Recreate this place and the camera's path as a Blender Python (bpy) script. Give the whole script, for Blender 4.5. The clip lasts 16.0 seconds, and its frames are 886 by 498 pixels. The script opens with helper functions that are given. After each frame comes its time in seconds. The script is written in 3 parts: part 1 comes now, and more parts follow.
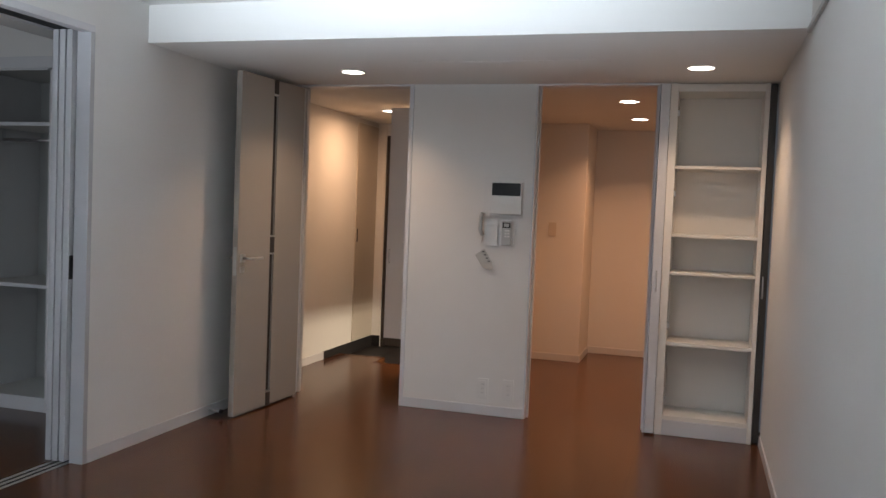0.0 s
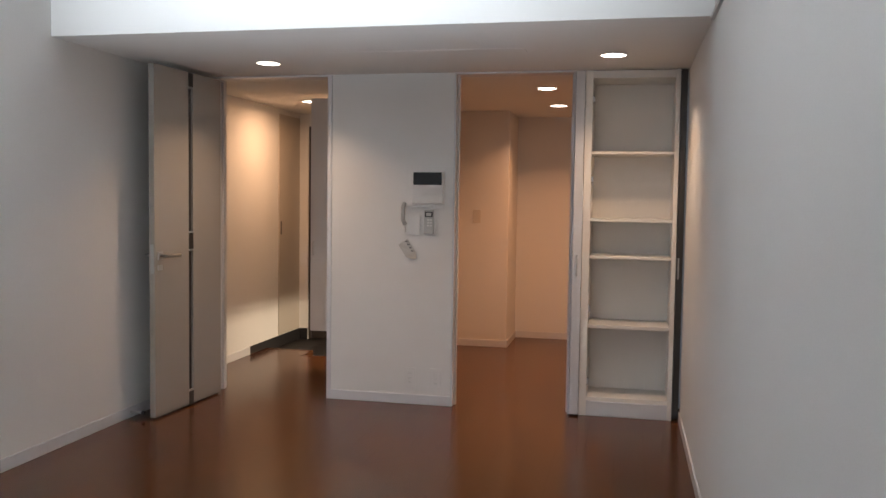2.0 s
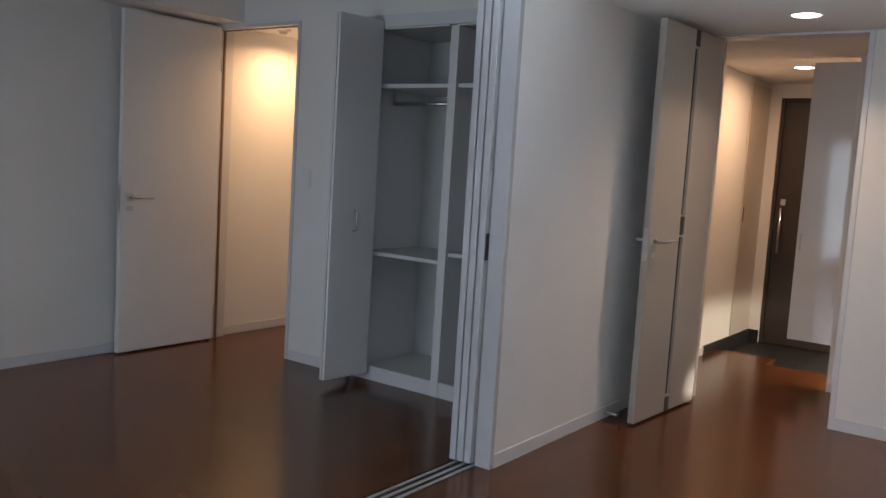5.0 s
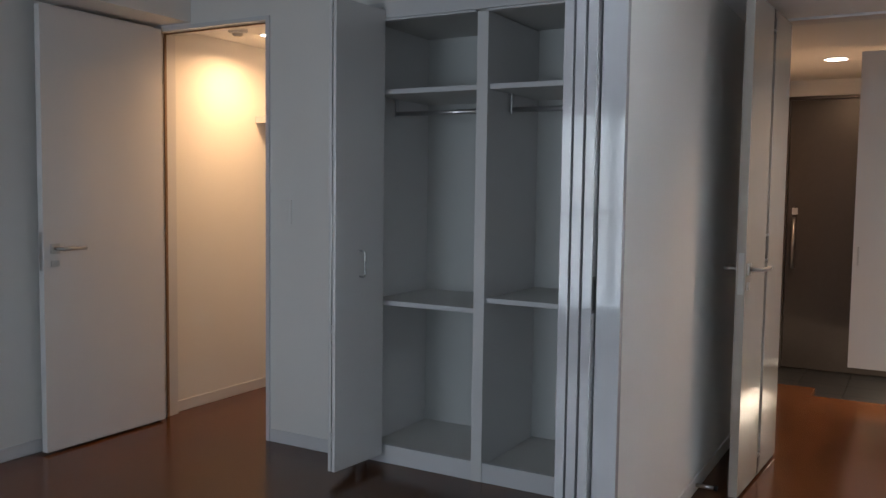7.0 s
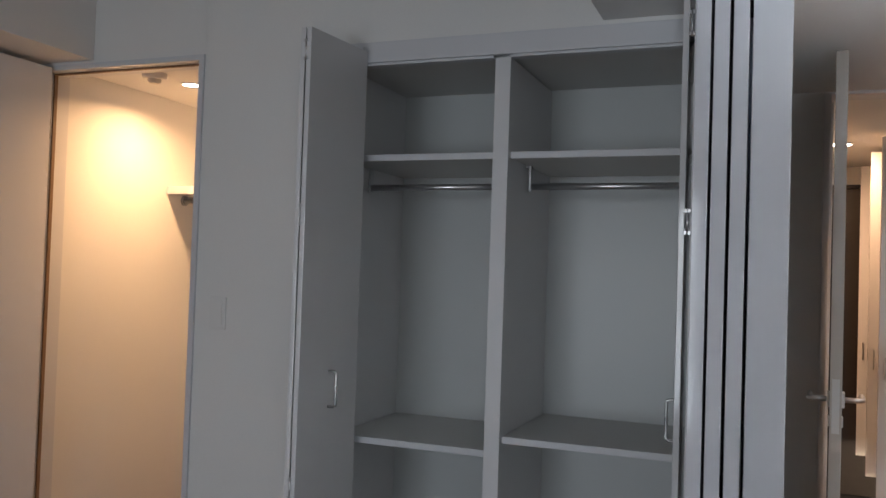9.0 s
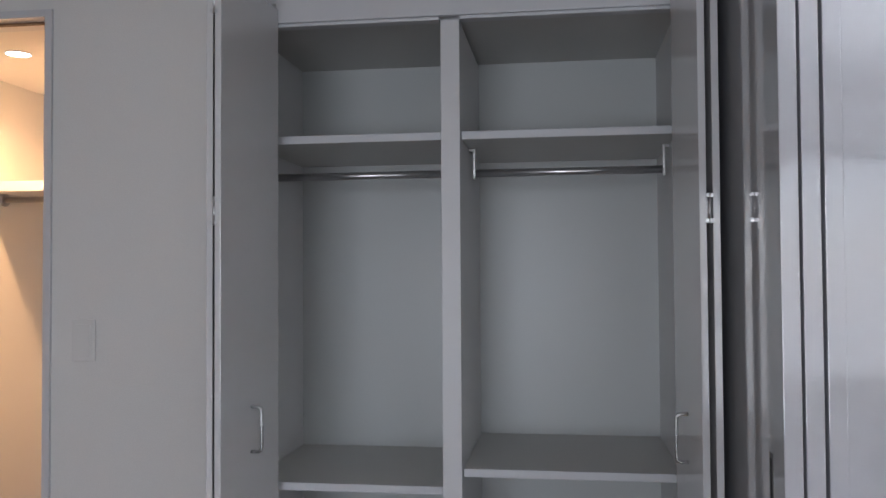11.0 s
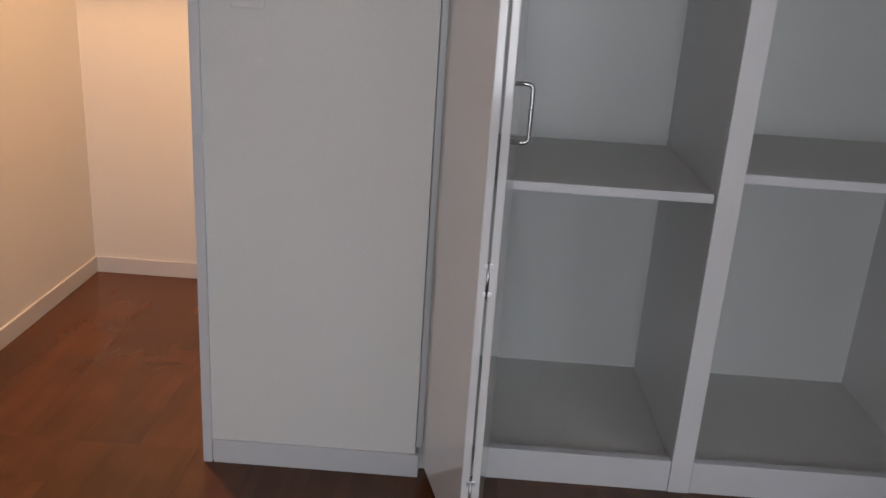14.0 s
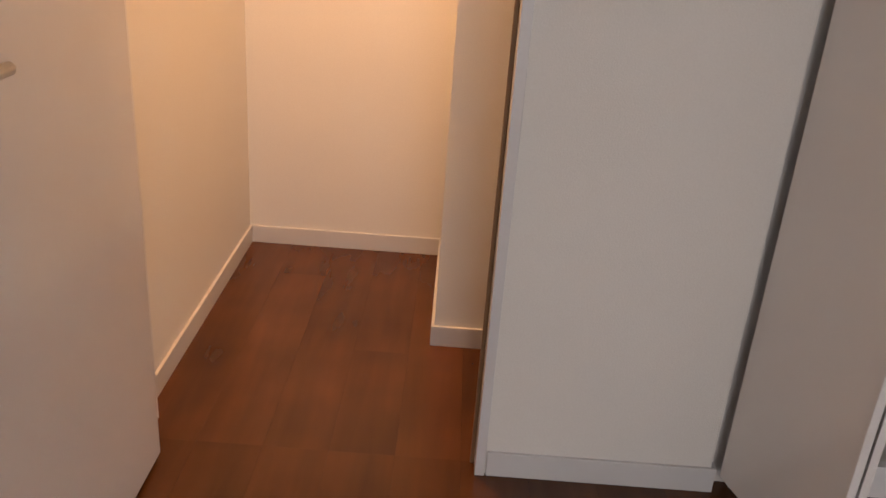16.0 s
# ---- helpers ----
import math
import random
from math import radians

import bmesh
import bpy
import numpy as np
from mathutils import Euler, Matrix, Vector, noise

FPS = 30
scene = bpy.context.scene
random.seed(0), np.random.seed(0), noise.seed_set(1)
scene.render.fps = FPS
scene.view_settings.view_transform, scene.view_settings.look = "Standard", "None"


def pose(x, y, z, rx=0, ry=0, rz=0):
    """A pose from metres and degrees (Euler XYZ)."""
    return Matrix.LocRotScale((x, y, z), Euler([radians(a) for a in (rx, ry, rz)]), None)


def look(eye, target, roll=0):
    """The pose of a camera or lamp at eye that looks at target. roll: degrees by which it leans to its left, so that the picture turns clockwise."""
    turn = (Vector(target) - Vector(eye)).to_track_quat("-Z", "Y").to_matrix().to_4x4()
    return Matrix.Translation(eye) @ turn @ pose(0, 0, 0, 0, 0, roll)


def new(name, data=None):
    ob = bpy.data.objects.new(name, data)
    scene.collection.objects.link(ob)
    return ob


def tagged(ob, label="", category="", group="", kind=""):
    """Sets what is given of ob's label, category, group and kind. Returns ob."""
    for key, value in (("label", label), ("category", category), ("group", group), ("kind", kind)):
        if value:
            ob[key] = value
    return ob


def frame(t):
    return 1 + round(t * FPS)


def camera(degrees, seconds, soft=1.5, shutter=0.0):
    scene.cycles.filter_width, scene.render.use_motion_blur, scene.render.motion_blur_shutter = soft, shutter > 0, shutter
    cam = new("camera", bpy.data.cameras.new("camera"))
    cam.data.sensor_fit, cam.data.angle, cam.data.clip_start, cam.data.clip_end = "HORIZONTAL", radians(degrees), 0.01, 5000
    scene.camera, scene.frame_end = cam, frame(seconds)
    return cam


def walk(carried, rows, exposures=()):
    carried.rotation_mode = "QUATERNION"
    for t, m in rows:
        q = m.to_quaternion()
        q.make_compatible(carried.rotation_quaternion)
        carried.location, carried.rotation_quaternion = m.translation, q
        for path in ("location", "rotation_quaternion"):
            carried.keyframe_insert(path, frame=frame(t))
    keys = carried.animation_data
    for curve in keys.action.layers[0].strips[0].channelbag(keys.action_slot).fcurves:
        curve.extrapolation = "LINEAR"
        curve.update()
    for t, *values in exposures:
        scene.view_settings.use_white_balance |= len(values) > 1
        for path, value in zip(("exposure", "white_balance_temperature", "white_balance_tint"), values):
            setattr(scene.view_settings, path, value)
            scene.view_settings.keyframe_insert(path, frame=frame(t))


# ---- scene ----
cam = camera(55.2, 16.0)
PATH = [
    (0, (1.853, -5.235, 1.294), (1.273, -3.323, 1.204), 2.3),
    (0.5, (1.889, -5.25, 1.291), (1.436, -3.304, 1.202), 1.9),
    (1, (1.892, -5.24, 1.308), (1.55, -3.272, 1.196), 1.8),
    (1.5, (1.912, -5.257, 1.301), (1.594, -3.285, 1.198), 1.5),
    (2, (1.905, -5.225, 1.31), (1.482, -3.274, 1.195), 0.8),
    (2.5, (1.872, -5.225, 1.304), (1.196, -3.347, 1.179), 0.5),
    (3, (1.787, -5.16, 1.279), (0.83, -3.408, 1.157), 1.5),
    (3.5, (1.658, -5.132, 1.278), (0.524, -3.496, 1.081), 3.7),
    (4, (1.434, -5.118, 1.292), (0.342, -3.449, 1.147), 2.6),
    (4.5, (1.199, -5.004, 1.274), (0.095, -3.346, 1.091), 1.7),
    (5, (0.933, -4.845, 1.287), (-0.247, -3.242, 1.088), 3.5),
    (5.2, (0.834, -4.825, 1.281), (-0.335, -3.213, 1.091), 3.0),
    (7.3, (-0.278, -4.252, 1.272), (-1.25, -2.508, 1.151), 0.9),
    (7.5, (-0.354, -4.164, 1.276), (-1.344, -2.428, 1.191), 0.8),
    (8, (-0.566, -3.979, 1.304), (-1.527, -2.228, 1.201), 3.1),
    (8.5, (-0.794, -3.845, 1.312), (-1.6, -2.014, 1.31), 1.8),
    (9, (-0.964, -3.732, 1.324), (-1.698, -1.872, 1.38), 1.9),
    (9.2, (-1.059, -3.684, 1.318), (-1.781, -1.823, 1.456), 1.8),
    (11.5, (-1.576, -3.326, 1.339), (-1.757, -1.335, 1.297), 0.8),
    (12, (-1.658, -3.212, 1.299), (-1.791, -1.229, 1.069), 2.3),
    (12.5, (-1.727, -3.121, 1.244), (-1.776, -1.168, 0.813), 3.9),
    (13, (-1.932, -3.122, 1.232), (-1.707, -1.213, 0.679), 3.5),
    (13.5, (-2.117, -3.065, 1.205), (-1.993, -1.161, 0.607), 3.7),
    (14, (-2.377, -2.957, 1.215), (-2.418, -1.066, 0.565), 3.7),
    (14.5, (-2.618, -2.937, 1.211), (-2.703, -1.05, 0.552), 4.4),
    (15, (-2.811, -2.924, 1.198), (-2.87, -1.069, 0.453), 3.7),
    (15.5, (-2.964, -2.828, 1.196), (-3.016, -0.984, 0.424), 3.7),
    (16, (-3.077, -2.703, 1.213), (-3.081, -0.869, 0.414), 4.2),
]
walk(cam, [(t, look(eye, target, roll)) for t, eye, target, roll in PATH],
     [(0, -0.1, 6200, 11), (1.5, 0.0, 6350, 12.5), (3.5, 0.1, 6500, 13), (4.2, 0.1, 6050, 9), (5, 0.1, 5950, 10.5), (7.5, 0.1, 6000, 9), (9, 0.3, 6300, 12), (11.5, 0.75, 6300, 16), (13.5, 0.8, 6500, 16), (15, 0.72, 7200, 20), (16, 0.82, 7800, 23)])

FLOOR, LOW, HIGH = 0.0, 2.105, 2.30


# ---- light ----
world = bpy.data.worlds.new("world")
scene.world = world
world.use_nodes = True
sky = world.node_tree.nodes.new("ShaderNodeTexSky")
sky.sky_type, sky.sun_disc = "NISHITA", False
sky.sun_elevation, sky.sun_rotation = radians(40), radians(200)
world.node_tree.links.new(sky.outputs[0], world.node_tree.nodes["Background"].inputs[0])
world.node_tree.nodes["Background"].inputs[1].default_value = 0.08


def lamp(kind, name, m, energy, colour, **values):
    data = bpy.data.lights.new(name, kind)
    data.energy, data.color = energy, colour
    for key, value in values.items():
        if key == "shape":
            data.shape = value
        elif key == "size":
            data.size = value
        elif key == "size_y":
            data.size_y = value
        elif key == "spread":
            data.spread = value
        elif key == "radius":
            data.shadow_soft_size = value
        elif key == "angle":
            data.spot_size = value
        elif key == "blend":
            data.spot_blend = value
    ob = new(name, data)
    ob.matrix_world = m
    return ob


DAY, WARM, AMBER, SOFT = (0.845, 0.935, 1.0), (1.0, 0.565, 0.29), (1.0, 0.46, 0.20), (1.0, 0.66, 0.41)
lamp("AREA", "daylight_living", look((0.65, -6.2, 1.35), (0.65, -3.2, 1.7)), 13.0, DAY, shape="RECTANGLE", size=2.4, size_y=1.4)
lamp("AREA", "daylight_from_balcony", look((0.65, -6.15, 0.35), (0.55, -3.0, 2.32)), 40, DAY, shape="RECTANGLE", size=2.4, size_y=0.4, spread=radians(33))
lamp("AREA", "daylight_bedroom", look((-2.3, -6.22, 1.1), (-2.1, -3.0, 1.1)), 19, DAY, shape="RECTANGLE", size=1.6, size_y=1.6, spread=radians(140))


# ---- materials ----
def material(name, colour, rough=0.5, metal=0.0, grain=0.0, grain_scale=300.0, bump=0.0, bump_scale=400.0, coat=0.0, stain=0.04, glow=None, spec=0.5, wear=0.12):
    """Painted, papered or metal surface with variation at two scales."""
    m = bpy.data.materials.new(name)
    m.use_nodes = True
    n, l = m.node_tree.nodes, m.node_tree.links
    b = n["Principled BSDF"]
    b.inputs["Metallic"].default_value = metal
    b.inputs["Coat Weight"].default_value = coat
    b.inputs["Coat Roughness"].default_value = 0.06
    b.inputs["Specular IOR Level"].default_value = spec
    at = n.new("ShaderNodeTexCoord")
    big, fine = n.new("ShaderNodeTexNoise"), n.new("ShaderNodeTexNoise")
    big.inputs["Scale"].default_value, big.inputs["Detail"].default_value = 1.7, 5
    fine.inputs["Scale"].default_value, fine.inputs["Detail"].default_value = grain_scale, 2
    l.new(at.outputs["Object"], big.inputs["Vector"])
    l.new(at.outputs["Object"], fine.inputs["Vector"])
    ramp = n.new("ShaderNodeMapRange")
    ramp.inputs["To Min"].default_value, ramp.inputs["To Max"].default_value = 1 - stain, 1 + stain
    l.new(big.outputs["Fac"], ramp.inputs["Value"])
    ramp2 = n.new("ShaderNodeMapRange")
    ramp2.inputs["To Min"].default_value, ramp2.inputs["To Max"].default_value = 1 - grain, 1 + grain
    l.new(fine.outputs["Fac"], ramp2.inputs["Value"])
    mul = n.new("ShaderNodeMath")
    mul.operation = "MULTIPLY"
    l.new(ramp.outputs[0], mul.inputs[0])
    l.new(ramp2.outputs[0], mul.inputs[1])
    hue = n.new("ShaderNodeHueSaturation")
    hue.inputs["Color"].default_value = (*colour, 1)
    l.new(mul.outputs[0], hue.inputs["Value"])
    l.new(hue.outputs[0], b.inputs["Base Color"])
    r = n.new("ShaderNodeMapRange")
    r.inputs["To Min"].default_value, r.inputs["To Max"].default_value = rough * (1 - wear), rough * (1 + wear)
    l.new(big.outputs["Fac"], r.inputs["Value"])
    l.new(r.outputs[0], b.inputs["Roughness"])
    if bump:
        tex = n.new("ShaderNodeTexNoise")
        tex.inputs["Scale"].default_value, tex.inputs["Detail"].default_value = bump_scale, 4
        l.new(at.outputs["Object"], tex.inputs["Vector"])
        bp = n.new("ShaderNodeBump")
        bp.inputs["Strength"].default_value, bp.inputs["Distance"].default_value = bump, 0.002
        l.new(tex.outputs["Fac"], bp.inputs["Height"])
        l.new(bp.outputs[0], b.inputs["Normal"])
    if glow:
        b.inputs["Emission Color"].default_value = (*glow[:3], 1)
        b.inputs["Emission Strength"].default_value = glow[3]
    return m


def wood(name, dark, light, rough=0.22):
    """Varnished boards: grain along y, each board with its own tone."""
    m = bpy.data.materials.new(name)
    m.use_nodes = True
    n, l = m.node_tree.nodes, m.node_tree.links
    b = n["Principled BSDF"]
    at, info = n.new("ShaderNodeTexCoord"), n.new("ShaderNodeObjectInfo")
    off = n.new("ShaderNodeVectorMath")
    off.operation = "MULTIPLY_ADD"
    off.inputs[1].default_value = (1, 1, 1)
    scale = n.new("ShaderNodeVectorMath")
    scale.operation = "SCALE"
    scale.inputs["Scale"].default_value = 37.0
    l.new(info.outputs["Random"], scale.inputs[0])
    l.new(at.outputs["Object"], off.inputs[0])
    l.new(scale.outputs[0], off.inputs[2])
    squash = n.new("ShaderNodeMapping")
    squash.inputs["Scale"].default_value = (12, 1.1, 12)
    l.new(off.outputs[0], squash.inputs["Vector"])
    grain = n.new("ShaderNodeTexNoise")
    grain.inputs["Scale"].default_value, grain.inputs["Detail"].default_value, grain.inputs["Distortion"].default_value = 1.5, 5, 0.3
    l.new(squash.outputs[0], grain.inputs["Vector"])
    blot = n.new("ShaderNodeTexNoise")
    blot.inputs["Scale"].default_value, blot.inputs["Detail"].default_value = 3.4, 2.5
    l.new(off.outputs[0], blot.inputs["Vector"])
    mixv = n.new("ShaderNodeMath")
    mixv.operation = "MULTIPLY_ADD"
    mixv.inputs[1].default_value = 0.42
    l.new(grain.outputs["Fac"], mixv.inputs[0])
    half = n.new("ShaderNodeMath")
    half.operation = "MULTIPLY"
    half.inputs[1].default_value = 0.58
    l.new(blot.outputs["Fac"], half.inputs[0])
    l.new(half.outputs[0], mixv.inputs[2])
    ramp = n.new("ShaderNodeValToRGB")
    ramp.color_ramp.elements[0].position, ramp.color_ramp.elements[0].color = 0.25, (*dark, 1)
    ramp.color_ramp.elements[1].position, ramp.color_ramp.elements[1].color = 0.77, (*light, 1)
    l.new(mixv.outputs[0], ramp.inputs["Fac"])
    tone = n.new("ShaderNodeMapRange")
    tone.inputs["To Min"].default_value, tone.inputs["To Max"].default_value = 0.92, 1.08
    l.new(info.outputs["Random"], tone.inputs["Value"])
    hue = n.new("ShaderNodeHueSaturation")
    l.new(ramp.outputs[0], hue.inputs["Color"])
    l.new(tone.outputs[0], hue.inputs["Value"])
    l.new(hue.outputs[0], b.inputs["Base Color"])
    b.inputs["Specular IOR Level"].default_value = 0.42
    b.inputs["Roughness"].default_value = rough
    return m


PAPER = material("wallpaper", (0.74, 0.73, 0.71), 0.85, grain=0.05, grain_scale=260, bump=0.35, bump_scale=330, stain=0.025, spec=0.25)
CEIL = material("ceiling_paper", (0.76, 0.75, 0.73), 0.9, grain=0.03, bump=0.3, bump_scale=260, stain=0.02, spec=0.2)
GLOSS = material("white_laminate_glossy", (0.70, 0.69, 0.69), 0.10, grain=0.01, stain=0.02, coat=0.3, bump=0.02, bump_scale=30)
# white hall door: weaker light and dark reflections put into a warm grey base
DOORPAINT = material("dimmed_door_laminate", (0.40, 0.372, 0.338), 0.08, grain=0.015, stain=0.03, coat=0.2, bump=0.02, bump_scale=40)
# off-white side door: the darkness it reflects is put into this colour
SIDELEAF = material("dimmed_beige_laminate", (0.53, 0.48, 0.42), 0.3, grain=0.015, stain=0.03, bump=0.03, bump_scale=60)
GASKET = material("brown_rubber", (0.20, 0.12, 0.065), 0.6)
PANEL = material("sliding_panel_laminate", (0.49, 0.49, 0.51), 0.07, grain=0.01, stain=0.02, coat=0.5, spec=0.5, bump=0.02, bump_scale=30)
LAMINATE = material("white_laminate", (0.66, 0.65, 0.65), 0.38, grain=0.015, stain=0.03, bump=0.06, bump_scale=120)
CABINET = material("warm_white_cabinet_board", (0.76, 0.73, 0.685), 0.36, grain=0.015, stain=0.03, bump=0.05, bump_scale=120)
TRIM = material("white_trim", (0.62, 0.62, 0.635), 0.4, grain=0.015, stain=0.04, bump=0.08, bump_scale=90)
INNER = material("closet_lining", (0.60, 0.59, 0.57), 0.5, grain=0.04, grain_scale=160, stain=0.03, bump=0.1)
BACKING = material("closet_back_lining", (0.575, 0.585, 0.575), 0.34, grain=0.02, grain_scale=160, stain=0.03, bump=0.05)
FLOORING = wood("varnished_floorboards", (0.046, 0.0150, 0.0044), (0.134, 0.0455, 0.0125), 0.20)
UNDER = material("joint_shadow", (0.03, 0.015, 0.01), 0.8)
TILE = material("dark_entrance_tile", (0.016, 0.0155, 0.0165), 0.5, spec=0.3, grain=0.1, grain_scale=90, stain=0.15, bump=0.1, bump_scale=60)
STEEL = material("brushed_steel", (0.52, 0.52, 0.52), 0.28, metal=1.0, grain=0.03, stain=0.05)
ALUMINIUM = material("satin_aluminium", (0.78, 0.78, 0.79), 0.42, metal=0.8, grain=0.03, stain=0.05)
CHROME = material("chrome", (0.60, 0.60, 0.61), 0.30, metal=1.0, stain=0.03)
BLACK = material("dark_recess", (0.012, 0.012, 0.013), 0.6)
SLATE = material("dark_anodised_metal", (0.06, 0.055, 0.052), 0.35, metal=0.6, stain=0.08)
DOORDARK = material("dark_brown_steel", (0.035, 0.028, 0.024), 0.32, grain=0.12, grain_scale=30, stain=0.1, bump=0.05, bump_scale=50)
SMOKED = material("smoked_strip", (0.05, 0.045, 0.045), 0.12, coat=0.4)
PLASTIC = material("white_plastic", (0.72, 0.71, 0.69), 0.32, stain=0.02)
CREAM = material("cream_plastic", (0.60, 0.56, 0.50), 0.36, stain=0.03)
SCREEN = material("dark_screen", (0.012, 0.012, 0.014), 0.22, spec=0.3)
NOTE = material("note_paper", (0.50, 0.49, 0.46), 0.75, grain=0.05, stain=0.04)
INK = material("faded_ink", (0.14, 0.14, 0.15), 0.8)
GREY = material("grey_plastic", (0.45, 0.45, 0.44), 0.4)
LIT = material("lit_diffuser", (0.9, 0.9, 0.88), 0.5, glow=(1.0, 0.88, 0.74, 9.0))
GLASS = bpy.data.materials.new("window_glass")
GLASS.use_nodes = True
GLASS.node_tree.nodes["Principled BSDF"].inputs["Transmission Weight"].default_value = 1.0
GLASS.node_tree.nodes["Principled BSDF"].inputs["Roughness"].default_value = 0.02
GLASS.node_tree.nodes["Principled BSDF"].inputs["IOR"].default_value = 1.45


# ---- builders ----
def part(name, bm, mat, parent=None, label=""):
    me = bpy.data.meshes.new(name)
    bm.to_mesh(me)
    bm.free()
    me.materials.append(mat)
    ob = new(name, me)
    if parent:
        ob.parent = parent
    if label:
        ob["label"] = label
    return ob


def add_box(bm, lo, hi, bevel=0.0):
    """A box from corner to corner, its edges eased."""
    lo, hi = [min(a, b) for a, b in zip(lo, hi)], [max(a, b) for a, b in zip(lo, hi)]
    made = bmesh.ops.create_cube(bm, size=1)["verts"]
    for v in made:
        v.co = [l + (c + 0.5) * (h - l) for c, l, h in zip(v.co, lo, hi)]
    if bevel:
        edges = list({e for v in made for e in v.link_edges})
        bmesh.ops.bevel(bm, geom=edges, offset=bevel, segments=2, profile=0.6, affect="EDGES")


def box(name, lo, hi, mat, parent=None, bevel=0.0, label=""):
    bm = bmesh.new()
    add_box(bm, lo, hi, bevel)
    return part(name, bm, mat, parent, label)


def boxes(name, rows, mat, parent=None, bevel=0.0, label=""):
    bm = bmesh.new()
    for lo, hi in rows:
        add_box(bm, lo, hi, bevel)
    return part(name, bm, mat, parent, label)


def setting(name, lo, hi, mat, bevel=0.0, label=""):
    return tagged(box(name, lo, hi, mat, None, bevel), label, kind="structure")


def disc(bm, centre, r0, r1, z0, z1, n=40):
    """A turned ring or plug about z: radius r0 at z0, r1 at z1."""
    made = bmesh.ops.create_cone(bm, cap_ends=True, segments=n, radius1=r0, radius2=r1, depth=abs(z1 - z0))["verts"]
    for v in made:
        v.co += Vector((centre[0], centre[1], (z0 + z1) / 2))


def tube(bm, points, r, n=12):
    """A round bar through points, with flat ends."""
    pts = [Vector(p) for p in points]
    rings = []
    for i, p in enumerate(pts):
        d = (pts[min(i + 1, len(pts) - 1)] - pts[max(i - 1, 0)]).normalized()
        a = d.orthogonal().normalized() if i == 0 else (rings[-1][1] - d * rings[-1][1].dot(d)).normalized()
        c = d.cross(a)
        rings.append(([bm.verts.new(p + r * (math.cos(2 * math.pi * k / n) * a + math.sin(2 * math.pi * k / n) * c)) for k in range(n)], a))
    for (r0, _), (r1, _) in zip(rings, rings[1:]):
        for k in range(n):
            f = bm.faces.new((r0[k], r0[(k + 1) % n], r1[(k + 1) % n], r1[k]))
            f.smooth = True
    bm.faces.new(rings[0][0][::-1])
    bm.faces.new(rings[-1][0])


def bow(bm, foot_a, foot_b, out, r, n=10):
    """A bow handle between two feet, standing out by the vector out, with round bends."""
    a, b, o = Vector(foot_a), Vector(foot_b), Vector(out)
    bend = 0.35 * o.length
    u = (b - a).normalized()
    pts = [a, a + o * 0.55]
    for k in range(1, 5):
        t = k / 5 * math.pi / 2
        pts.append(a + o * (0.55 + 0.45 * math.sin(t)) + u * bend * (1 - math.cos(t)))
    pts.append(a + o + u * bend)
    mirror = [b + (p - a) - 2 * u * (p - a).dot(u) for p in pts][::-1]
    tube(bm, pts + mirror, r, n)


def thing(name, at, label, category, group=""):
    ob = new(name)
    ob.location = at
    return tagged(ob, label, category, group)


# ---- setting: walls, ceilings ----

S = setting
# living room
S("wall_east", (2.243, -6.4, 0), (2.35, 0.0, HIGH), PAPER, label="white papered side wall of the living room")
S("wall_partition", (-0.999, -1.838, 0), (-0.948, 0.0, 2.105), PAPER, label="white papered partition wall beside the sliding doors")
S("wall_partition_top", (-1.05, -6.3, 2.105), (-0.948, -1.43, HIGH + 0.1), PAPER)
S("wall_partition_far", (-1.05, -6.3, 0), (-0.943, -4.15, 2.105), PAPER)
S("wall_hall_side", (-1.05, 0.0, 0), (-0.80, 0.10, 2.105), PAPER)
S("wall_column", (0.03, 0.0, 0), (0.832, 0.12, 2.105), PAPER, 0.002, "white papered wall section between the hall and the kitchen")
S("soffit", (-1.05, -1.43, 2.105), (2.243, 0.0, HIGH + 0.1), CEIL, label="white dropped ceiling over the end of the living room")
S("soffit_hall", (-1.3, 0.0, 2.105), (2.35, 3.1, 2.3), CEIL, label="low white ceiling of the hall and kitchen")
S("ceiling_living", (-1.05, -6.3, HIGH), (2.35, -1.43, HIGH + 0.12), CEIL, label="white papered living room ceiling")
S("wall_south_living", (-1.05, -6.4, 0), (-0.6, -6.3, HIGH), PAPER)
S("wall_south_living_b", (1.9, -6.4, 0), (2.35, -6.3, HIGH), PAPER)
S("wall_south_living_top", (-0.6, -6.4, 2.1), (1.9, -6.3, HIGH), PAPER)
S("picture_rail", (2.228, -6.3, 2.085), (2.243, -1.43, 2.107), GREY, 0.003, "slim white rail high on the wall")
S("hatch_frame", (0.29, -0.79, 2.1035), (1.36, -0.66, 2.105), CEIL, 0.0005, "flat white strip panel on the dropped ceiling")
# hall
S("wall_hall_west", (-1.27, 0.10, -0.05), (-1.155, 2.95, 2.105), PAPER, label="warm-lit white papered hall wall")
S("wall_hall_block", (-1.155, 2.40, -0.05), (-1.067, 2.485, 2.105), PAPER)
S("wall_hall_over_door", (-1.067, 2.405, 1.992), (0.048, 2.485, 2.105), PAPER)
S("wall_hall_beside_door", (-0.133, 2.405, -0.05), (0.048, 2.485, 1.992), PAPER)
S("wall_hall_north", (-1.155, 2.486, -0.05), (0.05, 2.58, 2.105), PAPER)
S("wall_hall_return", (-0.20, 0.88, 0), (0.05, 0.93, 2.105), PAPER)
S("wall_hall_east", (0.05, 0.12, -0.05), (0.15, 2.85, 2.105), PAPER)
